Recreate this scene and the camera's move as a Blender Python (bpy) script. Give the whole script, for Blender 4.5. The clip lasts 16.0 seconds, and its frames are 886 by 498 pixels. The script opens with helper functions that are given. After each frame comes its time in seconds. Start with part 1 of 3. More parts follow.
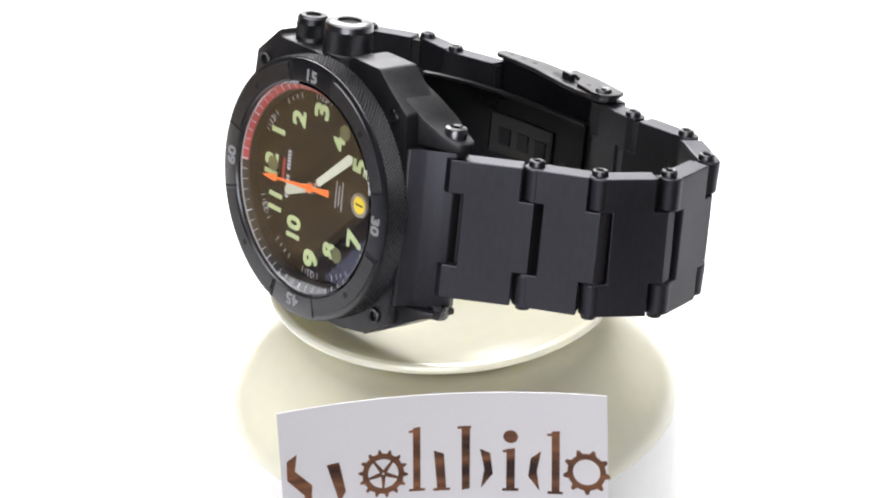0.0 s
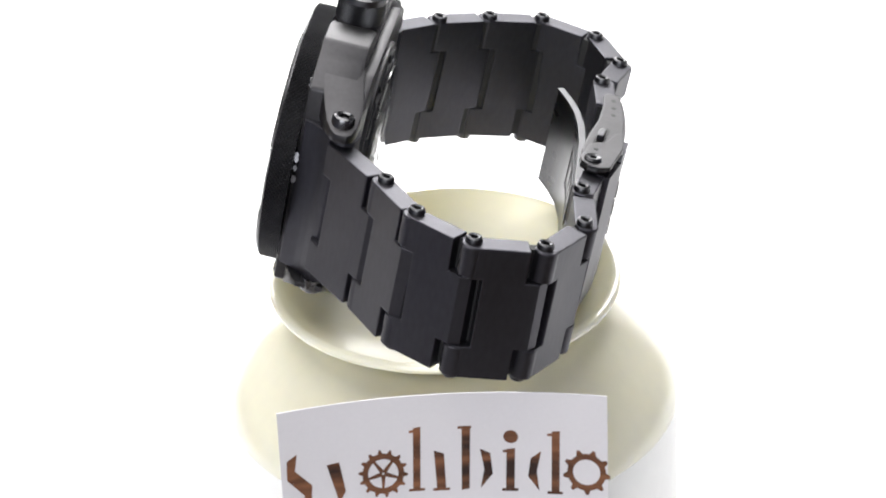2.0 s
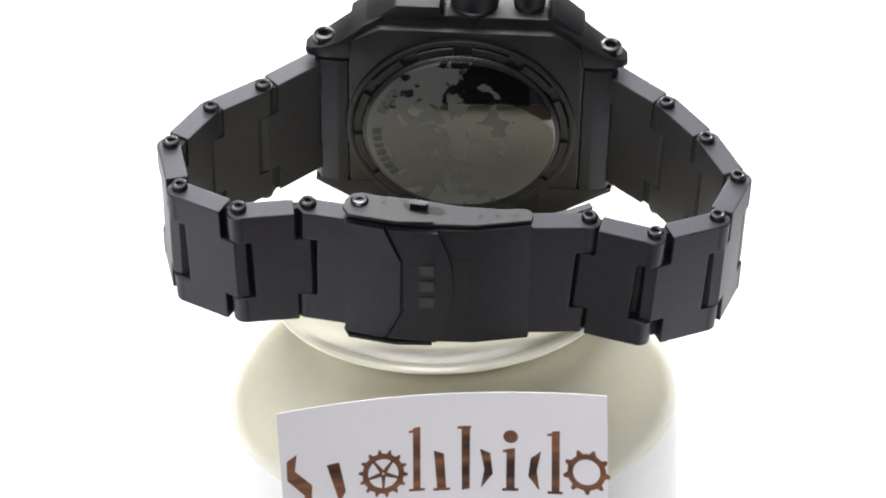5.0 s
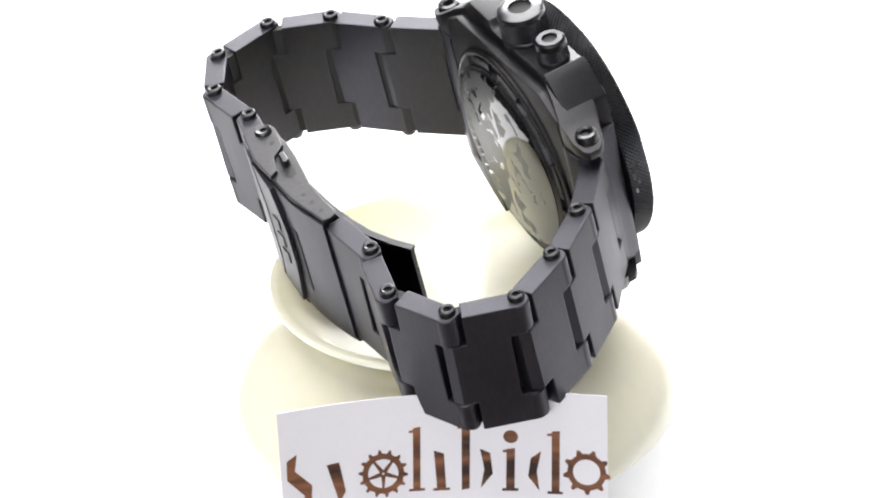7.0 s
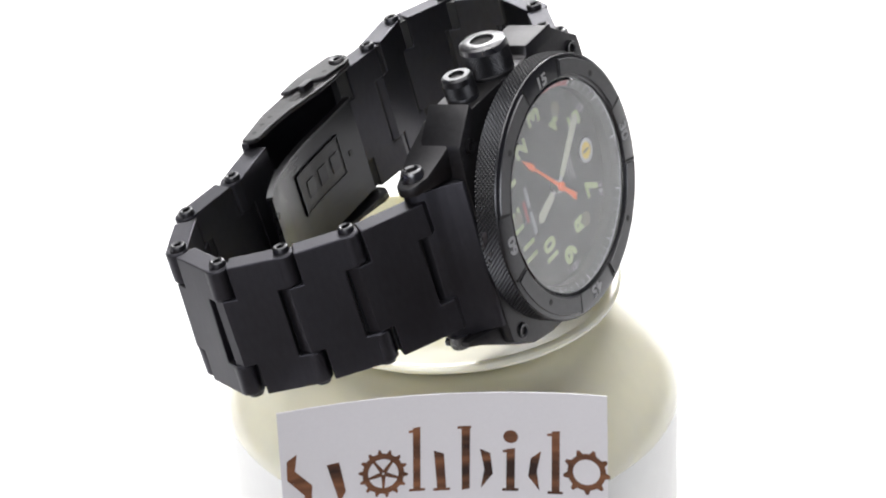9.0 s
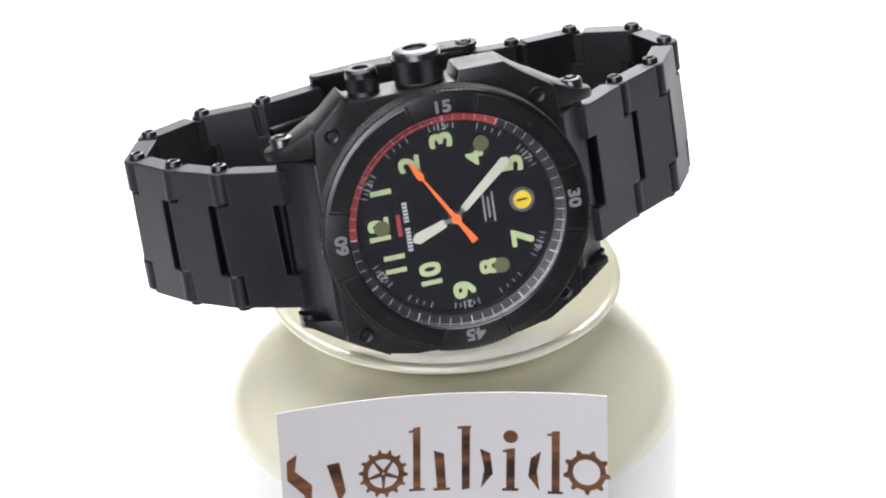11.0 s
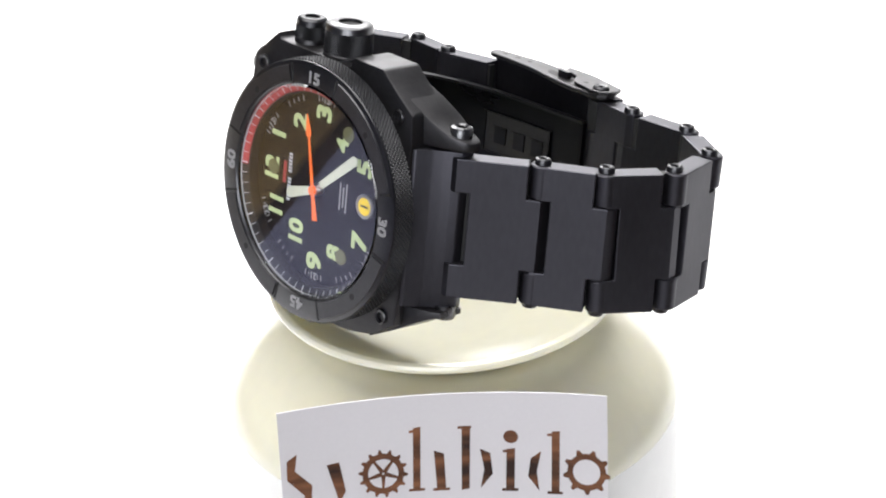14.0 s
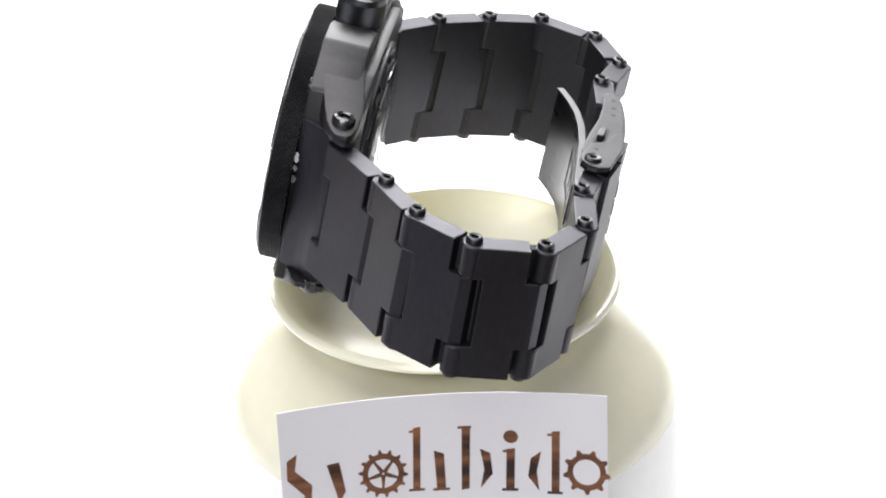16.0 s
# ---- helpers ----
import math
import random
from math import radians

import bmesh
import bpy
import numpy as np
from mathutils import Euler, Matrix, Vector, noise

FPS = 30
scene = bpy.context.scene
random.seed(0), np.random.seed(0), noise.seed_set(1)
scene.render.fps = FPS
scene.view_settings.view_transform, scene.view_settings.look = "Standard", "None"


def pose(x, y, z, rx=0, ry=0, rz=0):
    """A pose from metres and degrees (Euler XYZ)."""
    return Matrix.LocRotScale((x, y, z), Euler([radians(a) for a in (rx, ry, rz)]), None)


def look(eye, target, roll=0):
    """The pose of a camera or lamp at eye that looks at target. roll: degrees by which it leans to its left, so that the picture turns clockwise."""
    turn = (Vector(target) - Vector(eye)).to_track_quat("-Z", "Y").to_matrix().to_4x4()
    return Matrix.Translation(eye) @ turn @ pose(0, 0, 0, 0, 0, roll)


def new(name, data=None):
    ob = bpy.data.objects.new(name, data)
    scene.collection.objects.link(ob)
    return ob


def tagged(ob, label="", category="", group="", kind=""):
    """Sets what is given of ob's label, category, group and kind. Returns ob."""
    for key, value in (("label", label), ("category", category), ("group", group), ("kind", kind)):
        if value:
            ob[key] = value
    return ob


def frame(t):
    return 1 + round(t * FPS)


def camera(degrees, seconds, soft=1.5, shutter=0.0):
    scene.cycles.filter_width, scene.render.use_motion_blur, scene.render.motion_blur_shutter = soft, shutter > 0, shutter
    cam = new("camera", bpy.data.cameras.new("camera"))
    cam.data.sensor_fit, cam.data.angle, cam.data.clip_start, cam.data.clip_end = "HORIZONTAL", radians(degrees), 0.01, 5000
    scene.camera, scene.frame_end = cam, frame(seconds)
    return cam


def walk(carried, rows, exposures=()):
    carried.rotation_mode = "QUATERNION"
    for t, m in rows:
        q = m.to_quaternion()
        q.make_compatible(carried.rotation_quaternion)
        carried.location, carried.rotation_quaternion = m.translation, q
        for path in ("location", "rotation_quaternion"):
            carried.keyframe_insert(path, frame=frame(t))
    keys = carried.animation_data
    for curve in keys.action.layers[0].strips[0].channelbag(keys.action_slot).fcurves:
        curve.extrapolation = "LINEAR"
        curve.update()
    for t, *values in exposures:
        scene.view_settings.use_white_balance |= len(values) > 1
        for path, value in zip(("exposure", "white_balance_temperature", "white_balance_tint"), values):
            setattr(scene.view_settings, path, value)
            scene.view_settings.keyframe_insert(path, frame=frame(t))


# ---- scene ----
# The camera stands still on a tripod.
cam = camera(16.79, 16.0, soft=2.0)
RIGHT = Vector((0.99914757, -0.02065135, -0.03574426))
AHEAD = Vector((-0.00025058, 0.86282438, -0.50550374))
ABOVE = Vector((0.04128035, 0.50508179, 0.86208370))


def from_axes(ax, ay, az, place):
    m = Matrix((ax, ay, az)).transposed().to_4x4()
    m.translation = place
    return m


stand_pose = from_axes(RIGHT, ABOVE, -AHEAD, (0, -0.455, 0.346))
walk(cam, [(0, stand_pose), (16, stand_pose)], [(0, 0.12), (2, 0.12), (3, 0.10), (4, -0.10), (6.5, 0.37), (7, 0.40), (7.5, 0.28), (9, -0.12), (11.5, 0.07), (12.5, 0.1), (16, 0.12)])

# ---- light: a large soft light overhead in a dim room ----
world = bpy.data.worlds.new("room_air")
scene.world = world
world.use_nodes = True
world.node_tree.nodes["Background"].inputs[0].default_value = (0.80, 0.86, 1.0, 1)
world.node_tree.nodes["Background"].inputs[1].default_value = 0.10
scene.view_settings.exposure = 0.14


def soft_light(name, place, target, sx, sy, watts, colour=(1, 1, 1)):
    lamp = bpy.data.lights.new(name, "AREA")
    lamp.shape, lamp.size, lamp.size_y, lamp.energy, lamp.color = "RECTANGLE", sx, sy, watts, colour
    ob = new(name, lamp)
    ob.matrix_world = look(place, target)
    return ob


soft_light("overhead_softbox", (-0.10, 0.15, 1.05), (0.0, 0.02, 0.0), 1.20, 0.9, 16.0, (1.0, 0.985, 0.96))
soft_light("backdrop_light", (0.01, 0.52, 0.40), (0.0, 0.34, 0.0), 0.34, 0.26, 4.6, (1.0, 0.99, 0.98))
# The last lamp is an added front fill for the card and link faces.
soft_light("room_window", (-0.4, -1.75, 0.80), (0, 0, 0.1), 1.3, 0.8, 23.5, (0.94, 0.96, 1.0))


# ---- materials ----
def material(name):
    m = bpy.data.materials.new(name)
    m.use_nodes = True
    return m, m.node_tree.nodes, m.node_tree.links, m.node_tree.nodes["Principled BSDF"]


def surface(name, colour, rough=0.5, metal=0.0, vary=0.15, size=60.0, bump=0.0, fine=600.0, coat=0.0, stretch=(1, 1, 1)):
    """A surface with wear at two scales: broad mottling and fine grain in colour, gloss and relief."""
    m, n, l, p = material(name)
    p.inputs["Metallic"].default_value = metal
    p.inputs["Coat Weight"].default_value = coat
    p.inputs["Coat Roughness"].default_value = 0.2
    co = n.new("ShaderNodeTexCoord")
    mp = n.new("ShaderNodeMapping")
    mp.inputs["Scale"].default_value = stretch
    l.new(co.outputs["Object"], mp.inputs["Vector"])
    broad, grain = n.new("ShaderNodeTexNoise"), n.new("ShaderNodeTexNoise")
    broad.inputs["Scale"].default_value, grain.inputs["Scale"].default_value = size, fine
    broad.inputs["Detail"].default_value, grain.inputs["Detail"].default_value = 4, 3
    l.new(mp.outputs[0], broad.inputs["Vector"])
    l.new(mp.outputs[0], grain.inputs["Vector"])
    mix = n.new("ShaderNodeMath")
    mix.operation = "ADD"
    l.new(broad.outputs["Fac"], mix.inputs[0])
    l.new(grain.outputs["Fac"], mix.inputs[1])
    ramp = n.new("ShaderNodeMapRange")
    ramp.inputs["From Min"].default_value, ramp.inputs["From Max"].default_value = 0.6, 1.4
    ramp.inputs["To Min"].default_value, ramp.inputs["To Max"].default_value = 1 - vary, 1 + vary
    l.new(mix.outputs[0], ramp.inputs["Value"])
    tint = n.new("ShaderNodeVectorMath")
    tint.operation = "SCALE"
    tint.inputs[0].default_value = colour
    l.new(ramp.outputs[0], tint.inputs["Scale"])
    l.new(tint.outputs["Vector"], p.inputs["Base Color"])
    gloss = n.new("ShaderNodeMapRange")
    gloss.inputs["From Min"].default_value, gloss.inputs["From Max"].default_value = 0.3, 0.7
    gloss.inputs["To Min"].default_value, gloss.inputs["To Max"].default_value = rough * 0.85, min(1, rough * 1.15)
    l.new(broad.outputs["Fac"], gloss.inputs["Value"])
    l.new(gloss.outputs[0], p.inputs["Roughness"])
    if bump:
        b = n.new("ShaderNodeBump")
        b.inputs["Strength"].default_value, b.inputs["Distance"].default_value = bump, 0.0002
        l.new(grain.outputs["Fac"], b.inputs["Height"])
        l.new(b.outputs[0], p.inputs["Normal"])
    return m


def clear_glass(name):
    m, n, l, p = material(name)
    p.inputs["Base Color"].default_value = (0.97, 0.98, 1.0, 1)
    p.inputs["Transmission Weight"].default_value = 1.0
    p.inputs["Roughness"].default_value = 0.0
    p.inputs["IOR"].default_value = 1.58
    return m


def carbon_weave(name):
    """Dark woven dial: small over-and-under squares."""
    m, n, l, p = material(name)
    co, ch = n.new("ShaderNodeTexCoord"), n.new("ShaderNodeTexChecker")
    mp = n.new("ShaderNodeMapping")
    mp.inputs["Rotation"].default_value = (0, 0, radians(45))
    ch.inputs["Scale"].default_value = 1100
    ch.inputs["Color1"].default_value, ch.inputs["Color2"].default_value = (0.003, 0.003, 0.0045, 1), (0.010, 0.0095, 0.011, 1)
    l.new(co.outputs["Object"], mp.inputs["Vector"])
    l.new(mp.outputs[0], ch.inputs["Vector"])
    l.new(ch.outputs["Color"], p.inputs["Base Color"])
    b = n.new("ShaderNodeBump")
    b.inputs["Strength"].default_value, b.inputs["Distance"].default_value = 0.15, 0.0001
    l.new(ch.outputs["Fac"], b.inputs["Height"])
    l.new(b.outputs[0], p.inputs["Normal"])
    p.inputs["Roughness"].default_value = 0.38
    p.inputs["Specular IOR Level"].default_value = 0.12
    return m


def etched_mirror(name):
    """A dark mirror, matt where a ragged picture is etched into its one half."""
    m, n, l, p = material(name)
    p.inputs["IOR"].default_value = 2.05
    co, no, fine = n.new("ShaderNodeTexCoord"), n.new("ShaderNodeTexNoise"), n.new("ShaderNodeTexNoise")
    no.inputs["Scale"].default_value, no.inputs["Detail"].default_value, no.inputs["Distortion"].default_value = 240, 6, 0.7
    fine.inputs["Scale"].default_value, fine.inputs["Detail"].default_value = 900, 3
    sep = n.new("ShaderNodeSeparateXYZ")
    l.new(co.outputs["Object"], no.inputs["Vector"])
    l.new(co.outputs["Object"], fine.inputs["Vector"])
    l.new(co.outputs["Object"], sep.inputs[0])
    lean = n.new("ShaderNodeMath")
    lean.operation = "MULTIPLY_ADD"
    l.new(sep.outputs["X"], lean.inputs[0])
    lean.inputs[1].default_value = 12.0
    l.new(no.outputs["Fac"], lean.inputs[2])
    mask = n.new("ShaderNodeMapRange")
    mask.inputs["From Min"].default_value, mask.inputs["From Max"].default_value = 0.49, 0.53
    l.new(lean.outputs[0], mask.inputs["Value"])
    col = n.new("ShaderNodeMix")
    col.data_type = "RGBA"
    col.inputs["A"].default_value, col.inputs["B"].default_value = (0.003, 0.003, 0.003, 1), (0.012, 0.012, 0.012, 1)
    l.new(mask.outputs[0], col.inputs["Factor"])
    l.new(col.outputs["Result"], p.inputs["Base Color"])
    ro = n.new("ShaderNodeMapRange")
    ro.inputs["To Min"].default_value, ro.inputs["To Max"].default_value = 0.05, 0.5
    l.new(mask.outputs[0], ro.inputs["Value"])
    l.new(ro.outputs[0], p.inputs["Roughness"])
    b = n.new("ShaderNodeBump")
    b.inputs["Strength"].default_value, b.inputs["Distance"].default_value = 0.03, 0.0001
    l.new(fine.outputs["Fac"], b.inputs["Height"])
    l.new(b.outputs[0], p.inputs["Normal"])
    return m


def wood_print(name, dark, light, scale, stretch):
    """Brown wood grain: long streaks with finer dark lines."""
    m, n, l, p = material(name)
    co, mp, no = n.new("ShaderNodeTexCoord"), n.new("ShaderNodeMapping"), n.new("ShaderNodeTexNoise")
    mp.inputs["Scale"].default_value = stretch
    no.inputs["Scale"].default_value, no.inputs["Detail"].default_value, no.inputs["Distortion"].default_value = scale, 6, 0.6
    ra = n.new("ShaderNodeValToRGB")
    ra.color_ramp.elements[0].position, ra.color_ramp.elements[1].position = 0.35, 0.68
    ra.color_ramp.elements[0].color, ra.color_ramp.elements[1].color = (*dark, 1), (*light, 1)
    l.new(co.outputs["Object"], mp.inputs["Vector"])
    l.new(mp.outputs[0], no.inputs["Vector"])
    l.new(no.outputs["Fac"], ra.inputs["Fac"])
    l.new(ra.outputs["Color"], p.inputs["Base Color"])
    p.inputs["Roughness"].default_value = 0.6
    return m


STEEL = surface("black_coated_steel", (0.059, 0.058, 0.067), 0.48, 1.0, 0.10, 70, 0.05, 1400, stretch=(1, 0.35, 1))
CASE = surface("black_coated_case", (0.055, 0.054, 0.057), 0.45, 1.0, 0.12, 90, 0.12, 1200)
BEZEL = surface("satin_black_bezel", (0.075, 0.075, 0.079), 0.33, 1.0, 0.12, 110, 0.06, 1100)
KNURL = surface("black_knurled_steel", (0.060, 0.060, 0.063), 0.42, 1.0, 0.15, 120, 0.0, 900)
CAP = surface("bright_polished_black_steel", (0.12, 0.12, 0.125), 0.29, 1.0, 0.10, 120, 0.0, 900)
SHINY = surface("black_polished_steel", (0.066, 0.066, 0.070), 0.34, 1.0, 0.10, 120, 0.0, 900)
BLADE = surface("dark_polished_blade", (0.030, 0.030, 0.033), 0.30, 1.0, 0.10, 120, 0.05, 900, stretch=(0.2, 1, 1))
# Near-black that paints shade into gaps, holes and grooves; also colours small dark marks.
DARK_FILL = surface("dark_recess", (0.008, 0.008, 0.009), 0.7, 0.0, 0.1)
BACKPLATE = etched_mirror("polished_etched_back")
ETCH = surface("etched_dull_steel", (0.085, 0.085, 0.082), 0.5, 0.8, 0.15, 200, 0.0, 900)
DIAL = carbon_weave("carbon_weave_dial")
TRACK = surface("dial_ring_black", (0.007, 0.007, 0.009), 0.45)
LUME = surface("pale_green_lume", (0.40, 0.47, 0.24), 0.6, 0.0, 0.06, 400)
HANDLUME = surface("cream_hand_lume", (0.48, 0.49, 0.39), 0.6, 0.0, 0.05, 400)
ORANGE = surface("orange_lacquer", (0.85, 0.16, 0.03), 0.45, 0.0, 0.05)
RED = surface("red_print", (0.30, 0.03, 0.035), 0.5, 0.0, 0.15, 300)
WHITE = surface("white_print", (0.42, 0.43, 0.46), 0.5, 0.0, 0.05)
GREY = surface("grey_relief_numerals", (0.30, 0.30, 0.31), 0.5, 0.3, 0.1)
YELLOW = surface("yellow_enamel", (0.70, 0.50, 0.03), 0.4, 0.0, 0.05)
OLIVE = surface("olive_dot", (0.10, 0.10, 0.045), 0.4, 0.0, 0.1)
SILVER = surface("silver_ring", (0.55, 0.55, 0.53), 0.3, 1.0, 0.05)
CHIPPED = surface("bare_worn_metal", (0.17, 0.17, 0.18), 0.35, 1.0, 0.3, 900)
GLASS = clear_glass("sapphire_glass")
CREAM = surface("cream_glazed_plastic", (0.765, 0.74, 0.59), 0.18, 0.0, 0.03, 25, 0.0, 300, coat=0.4)
for key, amount in (("Subsurface Weight", 0.45), ("Subsurface Scale", 0.006)):
    CREAM.node_tree.nodes["Principled BSDF"].inputs[key].default_value = amount
CREAM.node_tree.nodes["Principled BSDF"].inputs["Subsurface Radius"].default_value = (1.0, 0.9, 0.6)
BASE = surface("white_plastic", (0.82, 0.82, 0.80), 0.35, 0.0, 0.03, 20, 0.02, 300)
PAPER = surface("white_card", (0.79, 0.77, 0.785), 0.7, 0.0, 0.02, 30, 0.1, 1500)
INK = wood_print("brown_wood_grain_ink", (0.030, 0.012, 0.007), (0.26, 0.105, 0.048), 160, (0.25, 1, 1.6))
SHEET = surface("white_paper_sheet", (0.88, 0.88, 0.88), 0.8, 0.0, 0.01, 8, 0.05, 800)
TABLE = wood_print("brown_table_wood", (0.028, 0.016, 0.009), (0.075, 0.042, 0.022), 9, (0.3, 3, 1))
BLUE_REFLECTOR = surface("blue_grey_mat", (0.25, 0.255, 0.39), 0.7, 0.0, 0.06, 12, 0.1, 500)
BROWN_REFLECTOR = wood_print("honey_board_wood", (0.17, 0.105, 0.034), (0.36, 0.235, 0.085), 14, (0.4, 4, 1))
WALLPAINT = surface("grey_wall_paint", (0.36, 0.37, 0.44), 0.8, 0.0, 0.04, 2, 0.1, 60)


# ---- mesh helpers: lengths in millimetres ----
MM = 0.001


def part(name, bm, mat, parent=None, label="", smooth=False):
    bmesh.ops.recalc_face_normals(bm, faces=bm.faces)
    me = bpy.data.meshes.new(name)
    for v in bm.verts:
        v.co *= MM
    bm.to_mesh(me)
    bm.free()
    me.materials.append(mat)
    if smooth:
        for f in me.polygons:
            f.use_smooth = True
        me.set_sharp_from_angle(angle=radians(38))
    ob = new(name, me)
    ob.parent = parent
    if label:
        tagged(ob, label)
    return ob


def again(ob, parent, m):
    """The same part once more, on shared mesh data, at the pose m under parent."""
    twin = new(ob.name.split(".")[0], ob.data)
    twin.parent = parent
    twin.matrix_basis = m
    return twin


def loft(rings, bm=None, closed=False):
    """Skin over rings of equally many points; ends are capped unless closed."""
    bm = bm or bmesh.new()
    vs = [[bm.verts.new(p) for p in ring] for ring in rings]
    count = len(vs[0])
    pairs = list(zip(vs, vs[1:])) + ([(vs[-1], vs[0])] if closed else [])
    for a, b in pairs:
        for i in range(count):
            j = (i + 1) % count
            bm.faces.new((a[i], a[j], b[j], b[i]))
    if not closed:
        bm.faces.new(vs[0][::-1])
        bm.faces.new(vs[-1])
    return bm


def lathe(profile, n=96, axis="z", centre=(0, 0, 0), arc=None, bm=None):
    """Turn a closed (r, h) profile about an axis; arc: start and end in degrees."""
    rings = []
    steps = n if arc is None else n + 1
    for k in range(steps):
        a = 2 * math.pi * k / n if arc is None else radians(arc[0] + (arc[1] - arc[0]) * k / n)
        ring = []
        for r, h in profile:
            p = (r * math.cos(a), r * math.sin(a), h)
            if axis == "y":
                p = (r * math.cos(a), h, -r * math.sin(a))
            ring.append((p[0] + centre[0], p[1] + centre[1], p[2] + centre[2]))
        rings.append(ring)
    return loft(rings, bm, closed=arc is None)


def prism(outline, lo, hi, plane="xy", edge=0.0, bm=None):
    """Extrude an outline; plane: the two axes of the outline. edge: bevel."""
    def place(p, h):
        return {"xy": (p[0], p[1], h), "xz": (p[0], h, p[1]), "yz": (h, p[0], p[1])}[plane]
    mine = bmesh.new()
    loft([[place(p, lo) for p in outline], [place(p, hi) for p in outline]], mine)
    bmesh.ops.recalc_face_normals(mine, faces=mine.faces)
    if edge:
        bmesh.ops.bevel(mine, geom=list(mine.edges), offset=edge, segments=2, profile=0.6, affect="EDGES", clamp_overlap=True)
    if bm is None:
        return mine
    me = bpy.data.meshes.new("join")
    mine.to_mesh(me)
    mine.free()
    bm.from_mesh(me)
    bpy.data.meshes.remove(me)
    return bm


def box(x0, x1, y0, y1, z0, z1, edge=0.0, bm=None):
    return prism([(x0, y0), (x1, y0), (x1, y1), (x0, y1)], z0, z1, "xy", edge, bm)


def disc(r, lo, hi, n=40, centre=(0, 0), bm=None):
    return prism([(centre[0] + r * math.cos(2 * math.pi * k / n), centre[1] + r * math.sin(2 * math.pi * k / n)) for k in range(n)], lo, hi, "xy", 0, bm)


def knurl(r, lo, hi, n, rows, depth, axis="z", centre=(0, 0, 0), inner=None):
    """A ring whose outside is cut into small diamonds."""
    rings = []
    inner = inner or r - 1.0
    for k in range(n):
        a = 2 * math.pi * k / n
        ring = []
        for i in range(rows + 1):
            h = lo + (hi - lo) * i / rows
            rr = r + (depth if (i + k) % 2 else -depth)
            ring.append((rr, h))
        ring += [(inner, hi), (inner, lo)]
        pts = []
        for rr, h in ring:
            p = (rr * math.cos(a), rr * math.sin(a), h) if axis == "z" else (rr * math.cos(a), h, -rr * math.sin(a))
            pts.append((p[0] + centre[0], p[1] + centre[1], p[2] + centre[2]))
        rings.append(pts)
    bm = bmesh.new()
    vs = [[bm.verts.new(p) for p in ring] for ring in rings]
    m = len(vs[0])
    for k in range(n):
        a, b = vs[k], vs[(k + 1) % n]
        for i in range(m):
            j = (i + 1) % m
            if i >= rows:
                bm.faces.new((a[i], a[j], b[j], b[i]))
            elif (i + k) % 2:
                bm.faces.new((a[i], a[j], b[i]))
                bm.faces.new((a[j], b[j], b[i]))
            else:
                bm.faces.new((a[i], a[j], b[j]))
                bm.faces.new((a[i], b[j], b[i]))
    return bm


def letters(name, text, size, thick, mat, parent, m, squeeze=1.0, weight=0.026):
    """Raised characters in the built-in font, centred on m's origin (millimetres)."""
    cu = bpy.data.curves.new(name, "FONT")
    cu.body, cu.size, cu.extrude, cu.align_x, cu.align_y = text, size * MM, thick * MM, "CENTER", "CENTER"
    tmp = new("lettering", cu)
    me = bpy.data.meshes.new_from_object(tmp.evaluated_get(bpy.context.evaluated_depsgraph_get()))
    bpy.data.objects.remove(tmp)
    me.transform(Matrix.Diagonal((squeeze, 1, 1, 1)))
    bm = bmesh.new()
    bold = weight * size * MM
    for k, (dx, dy) in enumerate(((1, 1), (1, -1), (-1, 1), (-1, -1))):
        shifted = me.copy()
        shifted.transform(Matrix.Translation((dx * bold, dy * bold, k * 2e-6)))
        bm.from_mesh(shifted)
        bpy.data.meshes.remove(shifted)
    bm.to_mesh(me)
    bm.free()
    me.materials.append(mat)
    ob = new(name, me)
    ob.parent, ob.matrix_basis = parent, m
    return ob


def at(x, y, z, rz=0.0, rx=0.0, ry=0.0):
    return pose(x * MM, y * MM, z * MM, rx, ry, rz)


